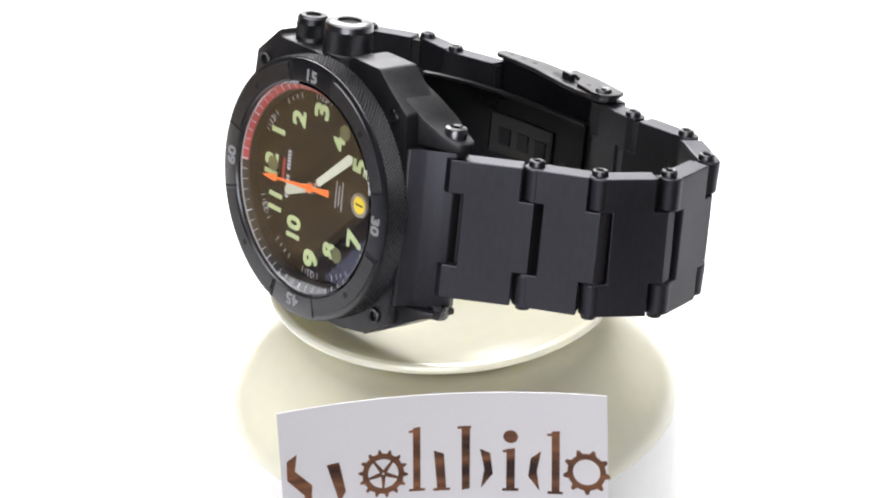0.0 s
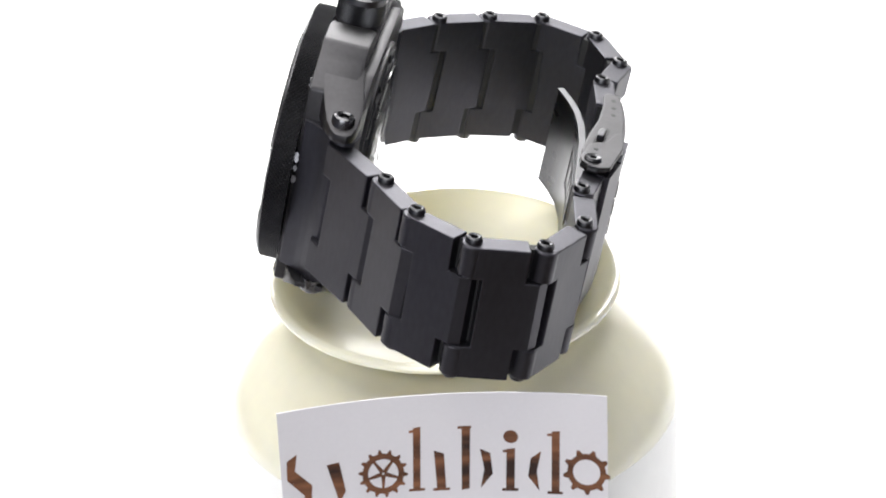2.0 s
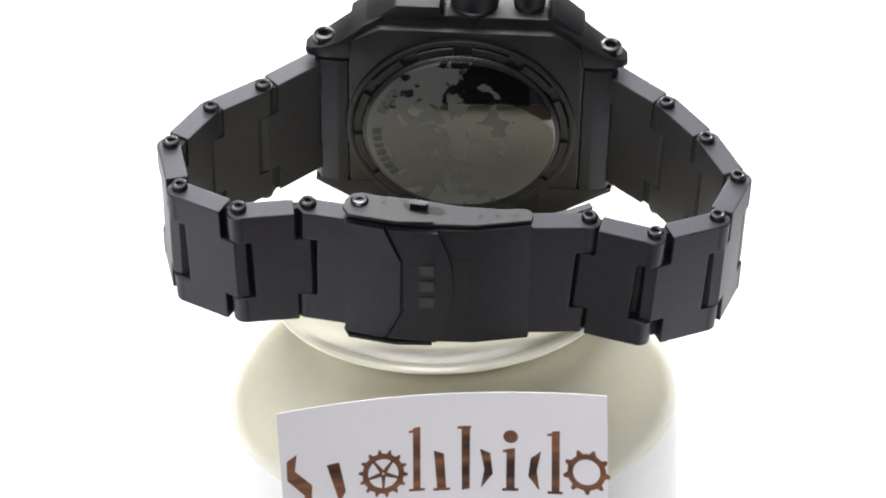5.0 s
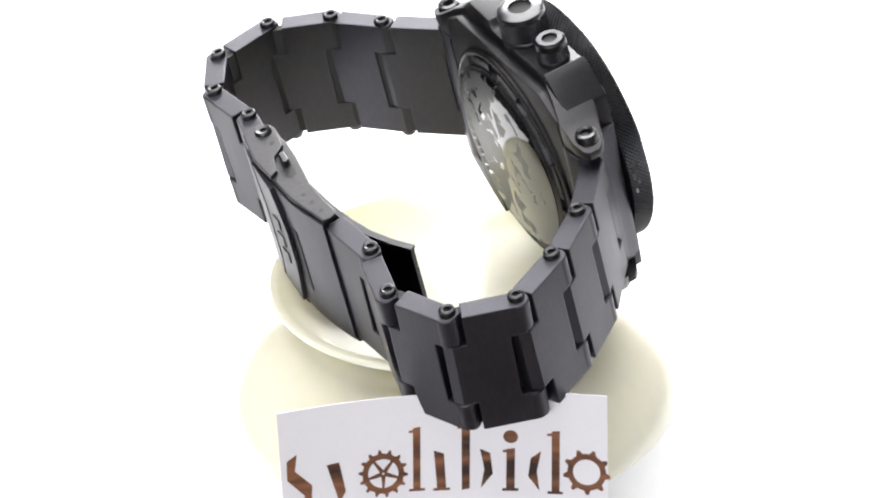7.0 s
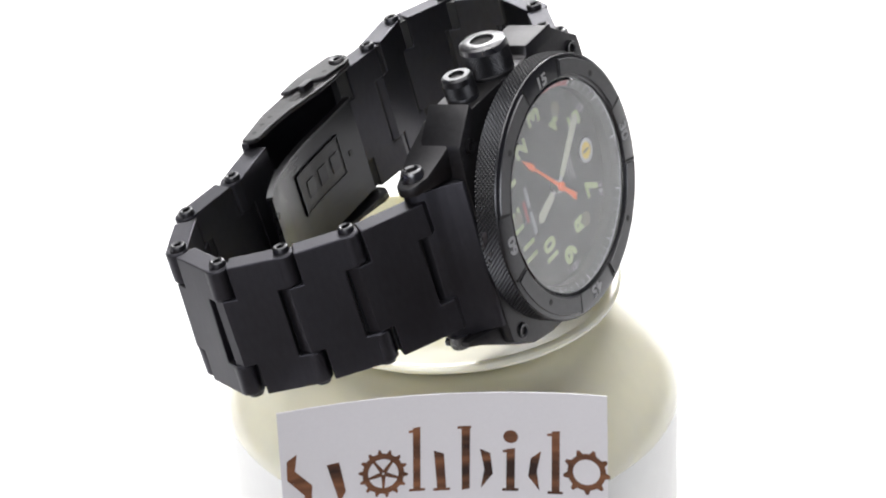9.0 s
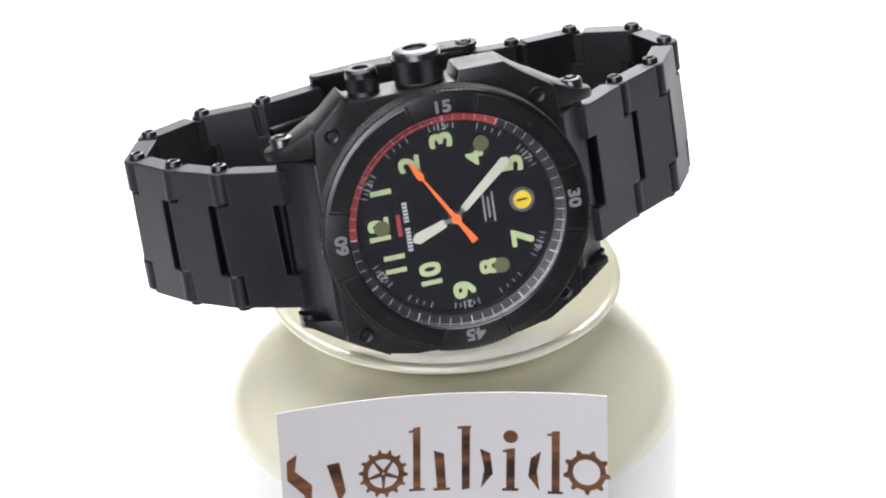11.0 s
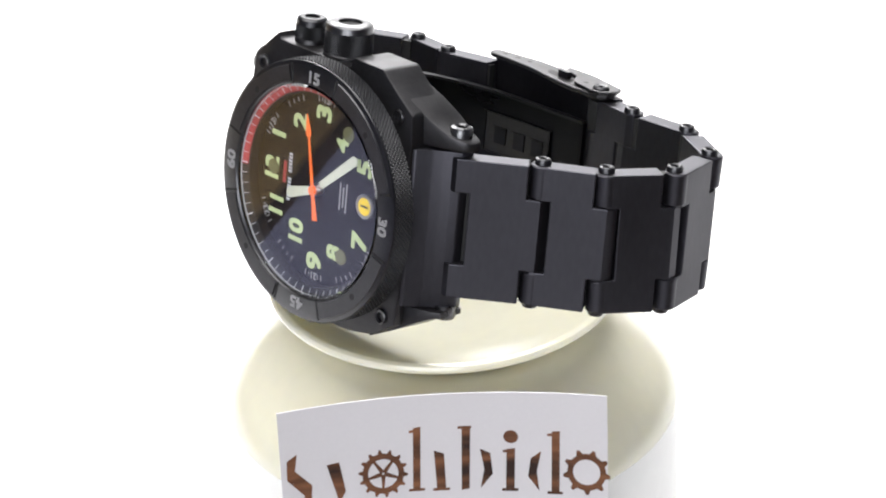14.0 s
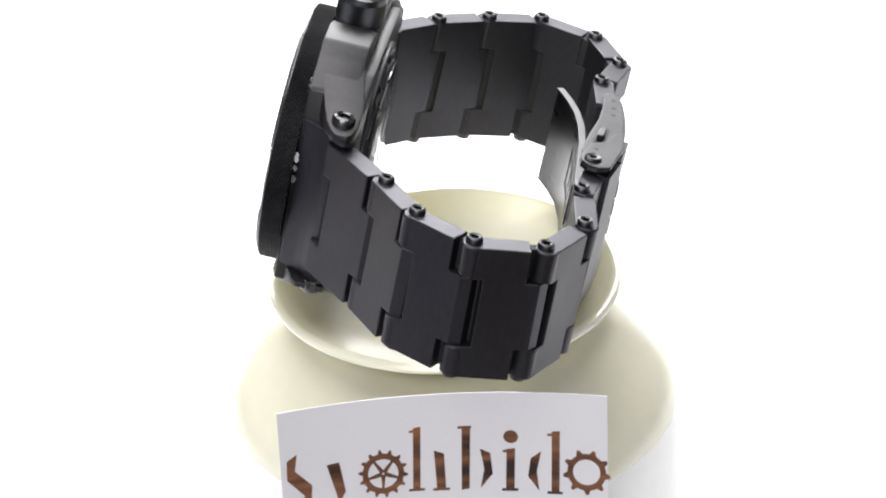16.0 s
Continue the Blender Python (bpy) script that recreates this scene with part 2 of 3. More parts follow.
# ---- setting: table, paper sheet, room ----
def build_setting():
    bm = bmesh.new()
    path = [(-76, 0.0)] + [(640 + 140 * math.sin(radians(a)), 140 - 140 * math.cos(radians(a))) for a in range(0, 81, 8)] + [(812, 620)]
    low = [[bm.verts.new((x, y, z + 1)) for x in (-338, 560)] for y, z in path]
    top = [[bm.verts.new((x, y - 0.5 * (z > 1), z + 1.6)) for x in (-338, 560)] for y, z in path]
    for s in (low, top):
        for a, b in zip(s, s[1:]):
            bm.faces.new((a[0], a[1], b[1], b[0]))
    for a, b, c, d in zip(low, low[1:], top, top[1:]):
        bm.faces.new((a[0], b[0], d[0], c[0]))
        bm.faces.new((a[1], c[1], d[1], b[1]))
    for i in (0, -1):
        bm.faces.new((low[i][0], low[i][1], top[i][1], top[i][0]))
    tagged(part("paper_backdrop", bm, SHEET, smooth=True), "plain white paper sheet lying on the table and curving up behind", "backdrop", kind="structure")
    tagged(part("table_top", box(-900, 900, -700, 900, -40, 0, 2), TABLE), "brown wooden table top under the white sheet", "table", kind="structure")
    # Out-of-view blue-grey sheet, added so the watch crystal reflects a bluish haze.
    tagged(part("cutting_mat", box(-890, -350, -690, 26, 0.4, 2.6, 1), BLUE_REFLECTOR), "unseen blue-grey sheet on the table, added to tint the crystal's reflection", "mat", kind="structure")
    # Out-of-view brown panel, added only to be mirrored in the watch crystal.
    tagged(part("wooden_board", box(-890, -350, 32, 640, 0.4, 6.0, 1.5), BROWN_REFLECTOR), "unseen honey-brown panel on the table, added for the crystal's brown reflection", "board", kind="structure")
    tagged(part("floor", box(-2000, 2000, -2000, 2000, -800, -760), TABLE), "brown wooden room floor", "floor", kind="structure")
    tagged(part("ceiling", box(-2000, 2000, -2000, 2000, 1700, 1740), WALLPAINT), "plain pale ceiling", "ceiling", kind="structure")
    for nm, b in (("wall_north", (-2000, 2000, 2000, 2050)), ("wall_south", (-2000, 2000, -2050, -2000)), ("wall_east", (2000, 2050, -2000, 2000)), ("wall_west", (-2050, -2000, -2000, 2000))):
        tagged(part(nm, box(*b, -760, 1700), WALLPAINT), "plain grey painted wall", "wall", kind="structure")


# ---- display stand ----
RIM = 74.6


def build_stand():
    stand = tagged(new("display_stand"), "round display stand with cream conical top and white base", "stand")
    part("base", lathe([(0, 2), (40.2, 2), (40.5, 3), (40.5, 50.2), (0, 50.2)], 160), BASE, stand, "white plastic drum base", True)
    part("cone", lathe([(0, 50.0), (40.4, 50.0), (40.8, 50.5), (40.8, 51.4), (40.4, 52.9), (39.4, 54.8), (37.7, 57.0), (35.2, 59.7), (31.8, 62.8), (28.3, 65.8), (26.2, 67.3), (24.0, 67.8), (22.0, 67.4), (18.0, 65.8), (0, 65.4)], 160), CREAM, stand, "glossy cream conical shoulder", True)
    stand.location = (0.0006, 0, 0)
    dish = new("turning_dish")
    tagged(dish, "shallow cream dish turning on the stand's top", "turntable")
    dish.location = (0, 0, 0)
    R = RIM
    part("plate", lathe([(0, R - 4.3), (10, R - 4.2), (20, R - 2.8), (26, R - 1.4), (29.4, R - 0.2), (30.2, R), (30.85, R - 0.2), (31.15, R - 0.7), (31.0, R - 1.3), (30.2, R - 1.9), (25, R - 4.4), (18, R - 6.6), (0, R - 7.0)], 160), CREAM, dish, "", True)
    part("spindle", lathe([(0, R - 9.4), (11, R - 9.4), (11, R - 6.9), (0, R - 6.9)], 48), CREAM, dish)
    return dish


# ---- name card ----
def build_card():
    card = tagged(new("name_card"), "white paper card with brown wood-grain shapes, standing against the base", "card")
    card.location = (0, -0.0445, 0)

    def sag(x):
        return -3.5 * ((x - 1.0) / 28.0) ** 2

    def top(x):
        return CARD_TOP - 0.1 * (x / 29.0) ** 2

    n = 36
    bm = bmesh.new()
    cols = []
    for i in range(n + 1):
        x = CARD_L + (CARD_R - CARD_L) * i / n
        cols.append([bm.verts.new((x, sag(x) + dy, z)) for dy, z in ((0, 2.0), (0, top(x)), (0.3, top(x)), (0.3, 2.0))])
    for a, b in zip(cols, cols[1:]):
        for k in range(4):
            bm.faces.new((a[k], a[(k + 1) % 4], b[(k + 1) % 4], b[k]))
    bm.faces.new(cols[0])
    bm.faces.new(cols[-1][::-1])
    part("sheet", bm, PAPER, card, "slightly curved white card", True)

    def shape(name, outline):
        """A flat brown shape lying on the bent card."""
        b = bmesh.new()
        front = [b.verts.new((x, sag(x) - 0.10, z)) for x, z in outline]
        back = [b.verts.new((x, sag(x) - 0.01, z)) for x, z in outline]
        b.faces.new(front)
        for i in range(len(front)):
            j = (i + 1) % len(front)
            b.faces.new((front[i], front[j], back[j], back[i]))
        part(name, b, INK, card, "brown wood-grain printed shape")

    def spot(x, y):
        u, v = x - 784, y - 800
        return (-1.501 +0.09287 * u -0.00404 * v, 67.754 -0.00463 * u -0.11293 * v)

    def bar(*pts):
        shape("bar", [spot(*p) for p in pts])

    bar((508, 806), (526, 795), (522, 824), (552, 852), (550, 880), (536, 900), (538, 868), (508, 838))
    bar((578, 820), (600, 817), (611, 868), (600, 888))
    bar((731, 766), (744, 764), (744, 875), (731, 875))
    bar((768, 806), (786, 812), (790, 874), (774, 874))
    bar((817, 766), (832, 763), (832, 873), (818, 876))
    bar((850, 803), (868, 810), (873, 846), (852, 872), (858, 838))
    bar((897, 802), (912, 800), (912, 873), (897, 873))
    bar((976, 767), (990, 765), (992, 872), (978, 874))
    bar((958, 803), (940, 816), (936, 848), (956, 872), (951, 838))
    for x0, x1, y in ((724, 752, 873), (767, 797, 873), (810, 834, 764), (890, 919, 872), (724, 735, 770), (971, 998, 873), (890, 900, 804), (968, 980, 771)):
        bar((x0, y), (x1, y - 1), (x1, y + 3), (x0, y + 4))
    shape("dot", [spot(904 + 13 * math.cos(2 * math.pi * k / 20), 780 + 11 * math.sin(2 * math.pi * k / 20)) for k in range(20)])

    def gear(cx, cy, ro, ri, tip, teeth, spokes):
        b = bmesh.new()
        n = teeth * 6
        ring = []
        for k in range(n):
            a = 2 * math.pi * (k + 0.5) / n
            out = tip if k % 6 in (0, 1) else ro
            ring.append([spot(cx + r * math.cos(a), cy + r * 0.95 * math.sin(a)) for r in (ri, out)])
        vs = [[b.verts.new((x, sag(x) - d, z)) for d in (0.10, 0.01) for x, z in r] for r in ring]
        for k in range(n):
            p, q = vs[k], vs[(k + 1) % n]
            b.faces.new((p[0], p[1], q[1], q[0]))
            b.faces.new((p[1], p[3], q[3], q[1]))
            b.faces.new((p[2], p[0], q[0], q[2]))
        g = part("gear", b, INK, card, "brown wood-grain gear shape")
        for s in range(spokes):
            a = 2 * math.pi * (s + 0.25) / spokes
            u, w = (math.cos(a), math.sin(a)), (-math.sin(a), math.cos(a))
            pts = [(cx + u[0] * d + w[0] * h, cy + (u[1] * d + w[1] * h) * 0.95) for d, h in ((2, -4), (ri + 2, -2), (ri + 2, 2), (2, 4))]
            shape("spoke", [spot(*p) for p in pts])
        return g

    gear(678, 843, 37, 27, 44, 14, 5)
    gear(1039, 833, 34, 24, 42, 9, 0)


CARD_L, CARD_R, CARD_TOP = -28.21, 25.53, 78.11

# ---- wristwatch ----
PLACE = Vector((-0.020722, -0.011577, 0.346 - 0.246317))
SIX = Vector((0.60234729, -0.7961178, 0.05808787))
CROWNWARD = Vector((0.14048858, 0.17736612, 0.97406582))
FACE = Vector((-0.78577395, -0.57856522, 0.21868146))

PINS_A = [(34.2, 0.2, -17.2), (42.6, 0.3, -23.9), (48.0, 0.7, -34.0), (45.0, 1.1, -45.0), (34.9, 1.5, -50.0), (23.9, 1.7, -48.3)]
PINS_B = [(-35.4, -1.0, -15.9), (-42.2, -1.2, -24.6), (-47.2, -1.3, -34.6), (-43.3, -0.8, -44.8), (-32.7, -0.3, -49.8), (-21.9, 0.4, -47.6)]


FRONT = -0.25  # the middle of bezel and dial along x
FRONT_PARTS = ("bezel", "dial", "hour_hand", "minute_hand", "second_hand", "hub", "crystal")
CENTRE = -0.6  # the case's middle along x, between the two bracelet ends


def dial_spot(angle, r):
    """Clock angle in degrees from twelve, to the dial's x and y."""
    return -r * math.cos(radians(angle)), r * math.sin(radians(angle))


def build_case(watch):
    outline = [(0, -23.2), (9, -22.9), (14.5, -21.7), (20.4, -18.2), (20.8, -13), (20.8, 13), (20.4, 18.4), (14.8, 22.2), (12.4, 24.2), (4.8, 24.2), (4.2, 22.4),
               (-14, 22.4), (-14.6, 23.6), (-16.8, 21.6), (-20.4, 18.4), (-20.8, 13), (-20.8, -13), (-20.4, -18.2), (-14.5, -21.7), (-9, -22.9)]
    part("case", prism(outline, -8.5, -0.55, "xy", 0.55), CASE, watch, "black coated steel case with faceted shoulders", True)
    rear = [(0, -22.7), (9, -22.4), (14.4, -21.2), (20.1, -17.8), (20.5, -13), (20.5, 13), (20.0, 17.6), (15.0, 20.4), (-15.0, 20.4), (-20.0, 17.6), (-20.5, 13), (-20.5, -13), (-20.1, -17.8), (-14.4, -21.2), (-9, -22.4)]
    part("case_rear", prism(rear, -10.4, -8.3, "xy", 0.6), CASE, watch, "narrower rear of the case", True)
    # tapering lugs: stations along x with height and depth
    for sx in (1, -1):
        for sy in (1, -1):
            low, inner = (0.0, 13.35) if sy > 0 else (0.3, 14.6)
            rings = []
            for x, y1, z0, z1 in ((13.5, 22.4, -10.5, -1.6), (18.0, 20.1, -10.5, -2.2), (21.5, 17.7, -10.4, -3.4), (25.0, 15.7, -10.2, -4.8), (27.2, 15.2, -9.7, -6.0), (28.0, 14.9, -8.9, -7.0)):
                y1 += low * (x > 21)
                if sy > 0 and x < 21:
                    z0 = -8.3 if x < 15 else -9.4
                x = min(x, 26.0 + 0.02 * x) if sy < 0 else x
                z1 = z1 if sy > 0 or x < 19 else min(-2.4, z1 + 1.0)
                rings.append([(sx * x, sy * inner, z0), (sx * x, sy * y1, z0), (sx * x, sy * y1, z1), (sx * x, sy * inner, z1)])
            bm = loft(rings)
            bmesh.ops.recalc_face_normals(bm, faces=bm.faces)
            edges = [e for e in bm.edges if len(e.link_faces) == 2 and e.calc_face_angle() > radians(50)]
            bmesh.ops.bevel(bm, geom=edges, offset=0.4, segments=2, profile=0.6, affect="EDGES", clamp_overlap=True)
            part("lug", bm, CASE, watch, "tapered black lug", True)
    # corner screws in the case front
    screw = None
    for x, y in ((17.2, 17.4), (17.2, -17.4), (-17.6, 17.4), (-17.4, -17.6)):
        if screw is None:
            screw = part("case_screw", lathe([(0.75, -1.2), (1.25, -1.2), (1.35, -0.25), (1.15, -0.1), (0.75, -0.2)], 20), SHINY, watch, "small black hex screw", True)
            part("socket", disc(0.8, -1.3, -0.9, 6), DARK_FILL, screw)
            screw.location = Vector((x, y, 0)) * MM
            first = screw
        else:
            s = again(first, watch, at(x, y, 0))
            again(first.children[0], s, Matrix())
    # screws through the lugs
    first = None
    for x in (24.8, -25.0):
        for side in (1, -1):
            m = at(x, 13.0 if side > 0 else -12.3, -7.6, 0, 0 if side > 0 else 180)
            if first is None:
                first = part("lug_screw", lathe([(0.95, 1.6), (0.95, 3.9), (1.3, 4.15), (1.75, 3.95), (1.95, 3.5), (1.95, 1.6)], 28, "y"), CAP, watch, "black socket screw through the lug", True)
                first.matrix_basis = m
                part("socket", lathe([(0, 2.2), (1.0, 2.2), (1.0, 2.9), (0, 2.9)], 6, "y"), DARK_FILL, first)
            else:
                s = again(first, watch, m)
                again(first.children[0], s, Matrix())
    # crown and the smaller crown beside it
    for nm, x, z, r, lo, hi, lab in (("crown", -1.1, -4.6, 4.1, 22.0, 28.3, "large knurled black crown with hex recess"), ("pusher", -10.6, -4.4, 2.7, 22.0, 26.8, "small knurled black screw-down pusher")):
        c = part(nm, knurl(r, lo + 1.2, hi - 1.4, 96 if r > 3 else 66, 11 if r > 3 else 8, 0.07, "y", (x, 0, z), r - 1.2), KNURL, watch, lab)
        part("cap", lathe([(r * 0.5, hi - 1.6), (r * 0.5, hi), (r * 0.82, hi), (r * 0.97, hi - 0.4), (r * 1.0, hi - 1.4), (r * 0.8, hi - 1.6)], 48, "y", (x, 0, z)), CAP if r > 3 else SHINY, c, "polished black cap", True)
        part("hex_recess", lathe([(0, hi - 1.5), (r * 0.56, hi - 1.5), (r * 0.56, hi - 0.5), (0, hi - 0.5)], 6, "y", (x, 0, z)), DARK_FILL, c)
        part("collar", lathe([(0, lo - 1.5), (r * 0.95, lo - 1.5), (r * 1.02, lo + 0.9), (r * 0.96, lo + 1.2), (0, lo + 1.2)], 40, "y", (x, 0, z)), CASE, c, "", True)


def build_bezel(watch):
    bezel = part("bezel", knurl(22.5, -0.4, 3.25, 350, 10, 0.13, "z", (0, 0, 0), 20.5), KNURL, watch, "black diving bezel with diamond-knurled edge")
    part("bezel_face", lathe([(18.3, 1.5), (18.35, 3.55), (18.6, 3.82), (21.6, 3.78), (22.3, 3.5), (22.4, 3.2), (20.6, 3.0), (20.4, 0.0), (18.5, 0.0)], 160), BEZEL, bezel, "satin black bezel ring", True)
    for q in range(4):
        part("bezel_panel", lathe([(18.75, 3.6), (18.85, 4.02), (21.5, 3.98), (21.75, 3.55)], 24, arc=(q * 90 + 17, q * 90 + 73)), BEZEL, bezel)
        # Thin dark strips paint groove shade at the panel ends; nothing is cut.
        for end in (15.6, 74.4):
            g = part("groove", prism([(18.5, -0.2), (21.9, -0.2), (21.9, 0.2), (18.5, 0.2)], 3.3, 3.84), DARK_FILL, bezel)
            g.matrix_basis = Matrix.Rotation(radians(q * 90 + end), 4, "Z")
        x, y = dial_spot(q * 90 + 45, 19.9)
        # Dark disc flush with the panel, painting the shade inside a screw hole.
        part("screw_hole", disc(0.55, 3.7, 4.03, 16, (x, y)), DARK_FILL, bezel)
    for text, angle in (("60", 0), ("15", 90), ("30", 180), ("45", 270)):
        x, y = dial_spot(angle, 19.75)
        letters("numeral", text, 2.75, 0.09, GREY, bezel, at(x, y, 3.80, 90 - angle), 1.2, 0.036)
    # bare metal chips on and under the bezel's edge
    for ang, h, s, r in ((172, 0.9, 1.0, 22.5), (176, 0.3, 0.6, 22.5), (180, 1.1, 0.4, 22.5), (184, 0.4, 0.5, 22.5), (15, -0.7, 0.9, 21.5), (10, -0.9, 0.6, 21.4), (5, -1.0, 0.8, 21.4)):
        random.seed(ang + 9)
        pts = [(s * (0.7 + 0.6 * random.random()) * math.cos(k * 0.7), s * (0.7 + 0.6 * random.random()) * math.sin(k * 0.7)) for k in range(9)]
        b = prism([(p[0], p[1] * 0.55) for p in pts], r, r + 0.25, "yz")
        c = part("worn_chip", b, CHIPPED, bezel, "bare chipped metal")
        c.matrix_basis = Matrix.Rotation(radians(ang), 4, "Z") @ at(0, 0, h)


def build_dial(watch):
    dial = part("dial", disc(17.0, -0.6, 0.0, 96), DIAL, watch, "black woven carbon dial")
    part("chapter_ring", lathe([(16.6, -0.2), (16.7, 1.75), (18.2, 2.4), (18.4, 2.4), (18.4, -0.4)], 128), TRACK, dial, "sloping black minute ring", True)
    # red quarter of the minute ring, from twelve to twenty past
    part("red_arc", lathe([(16.9, 1.92), (17.95, 2.37), (17.95, 2.31), (16.9, 1.86)], 60, arc=(180 - 121, 180 + 1)), RED, dial, "red minute arc")
    bm = bmesh.new()
    for k in range(60):
        long = k % 5 == 0
        me_pts = [(-0.05 - 0.06 * long, 17.05), (0.05 + 0.06 * long, 17.05), (0.05 + 0.06 * long, 17.95), (-0.05 - 0.06 * long, 17.95)]
        a = radians(180 - k * 6)
        ring = []
        for lift in (0.02, 0.09):
            pts = []
            for w, r in me_pts:
                z = 1.86 + (r - 16.9) * 0.43 + lift
                pts.append((r * math.cos(a) - w * math.sin(a), r * math.sin(a) + w * math.cos(a), z))
            ring.append(pts)
        loft(ring, bm)
    tagged(part("minute_marks", bm, WHITE, dial, "white minute marks"), kind="stuff")
    part("white_ring", lathe([(18.02, 2.40), (18.25, 2.48), (18.25, 2.42), (18.02, 2.34)], 128), GREY, dial, "thin pale ring")
    for h, x, y, size in ((12, -12.6, -0.1, 4.7), (1, -11.4, 6.5, 4.7), (2, -6.0, 10.3, 4.7), (3, -0.2, 13.3, 5.0), (4, 5.0, 9.2, 3.9), (5, 11.0, 6.9, 5.0), (7, 11.1, -6.1, 5.0), (8, 4.8, -9.9, 4.3), (9, 0.1, -13.0, 5.0), (10, -5.2, -9.4, 4.7), (11, -10.8, -6.1, 4.7)):
        letters("numeral", str(h), size, 0.04, LUME, dial, at(x, y, 0.05, 90), 1.22 if h < 10 else 1.0, 0.036)
    for ang in (30, 60, 90, 120, 150, 210, 240, 270, 300, 330):
        b = bmesh.new()
        odd = ang % 60 == 30
        for off in (-7.5, -4.2, 4.2, 7.5) if odd else (-7.5, -2.4, 2.4, 7.5):
            x, y = dial_spot(ang + off, 15.6)
            a = radians(180 - ang - off)
            tall = 0.55 if abs(off) > 5 else 0.4
            prism([(x + tall * math.cos(a) * s + 0.09 * math.sin(a) * t, y + tall * math.sin(a) * s - 0.09 * math.cos(a) * t) for s, t in ((-1, -1), (1, -1), (1, 1), (-1, 1))], 0.01, 0.05, "xy", 0, b)
        part("hour_bars", b, GREY, dial, "small pale bars by the hour")
        if odd:
            x, y = dial_spot(ang, 15.55)
            letters("small_numeral", str(12 + ang // 30), 1.8, 0.03, GREY, dial, at(x, y, 0.03, 90 - ang), 1.0)
    for x, y in ((-12.3, 0.4), (6.2, 11.4), (6.7, -10.1)):
        part("olive_dot", disc(1.35, 0.08, 0.16, 28, (x, y)), OLIVE, dial, "dull olive dot")
    part("yellow_badge", disc(1.55, 0.05, 0.25, 36, (11.7, 0.5)), YELLOW, dial, "round yellow badge at six o'clock")
    part("badge_rim", lathe([(1.5, 0.05), (1.55, 0.34), (2.1, 0.34), (2.15, 0.05)], 40, "z", (11.7, 0.5, 0)), SILVER, dial, "silver rim", True)
    part("badge_mark", box(10.8, 12.6, 0.32, 0.68, 0.26, 0.31), DARK_FILL, dial)
    part("red_bar", box(-9.75, -9.0, -1.6, 2.2, 0.01, 0.05), RED, dial, "red printed bar")
    for y0, y1 in ((-4.4, -0.2), (0.6, 4.2)):
        b = bmesh.new()
        n = int((y1 - y0) / 0.6)
        for k in range(n):
            y = y0 + (y1 - y0) * k / n
            box(-8.45, -7.6, y, y + 0.40, 0.01, 0.05, 0, b)
        part("white_bars", b, WHITE, dial, "white printed bars")
    for x, half in ((5.0, 2.4), (5.8, 1.8), (6.6, 2.6)):
        part("small_bars", box(x, x + 0.35, 0.3 - half, 0.3 + half, 0.01, 0.04), GREY, dial)
    # hands at 11:23
    def hand(name, lo, hi, w, z, angle):
        out = [(lo, -w * 0.75), (hi - w * 0.8, -w), (hi, -w * 0.25), (hi, w * 0.25), (hi - w * 0.8, w), (lo, w * 0.75)]
        h = part(name, prism([(p[0] * 1.0, p[1]) for p in out], z, z + 0.16, "xy", 0.04), HANDLUME, watch, "pale lume-filled baton hand")
        part("stem", box(-1.2, lo, -0.35, 0.35, z, z + 0.14), SILVER, h, "steel hand stem")
        h.matrix_basis = Matrix.Rotation(radians(180 - angle), 4, "Z")
        return h
    hand("hour_hand", 1.9, 8.0, 0.98, 0.75, 340.5)
    hand("minute_hand", 1.9, 13.1, 0.88, 1.15, 140.0)
    part("hub", disc(1.0, 0.0, 1.5, 28), SILVER, watch, "steel hand hub")
    sec = part("second_hand", prism([(-5.2, -0.62), (-5.2, 0.62), (-1.6, 0.36), (0, 0.40), (9.0, 0.17), (9.4, 0.62), (10.2, 0.58), (13.0, 0.08), (13.0, -0.08), (10.2, -0.58), (9.4, -0.62), (9.0, -0.17), (0, -0.40), (-1.6, -0.36)], 1.62, 1.74), ORANGE, watch, "orange sweep second hand")
    part("boss", disc(0.8, 1.5, 1.95, 24), ORANGE, sec)
    glass = part("crystal", lathe([(0, 2.75), (18.2, 2.75), (18.25, 3.3), (17.85, 3.6), (0, 3.6)], 128), GLASS, watch, "clear flat watch crystal")
    glass.visible_shadow = False
    return sec


ETCH_START = -38


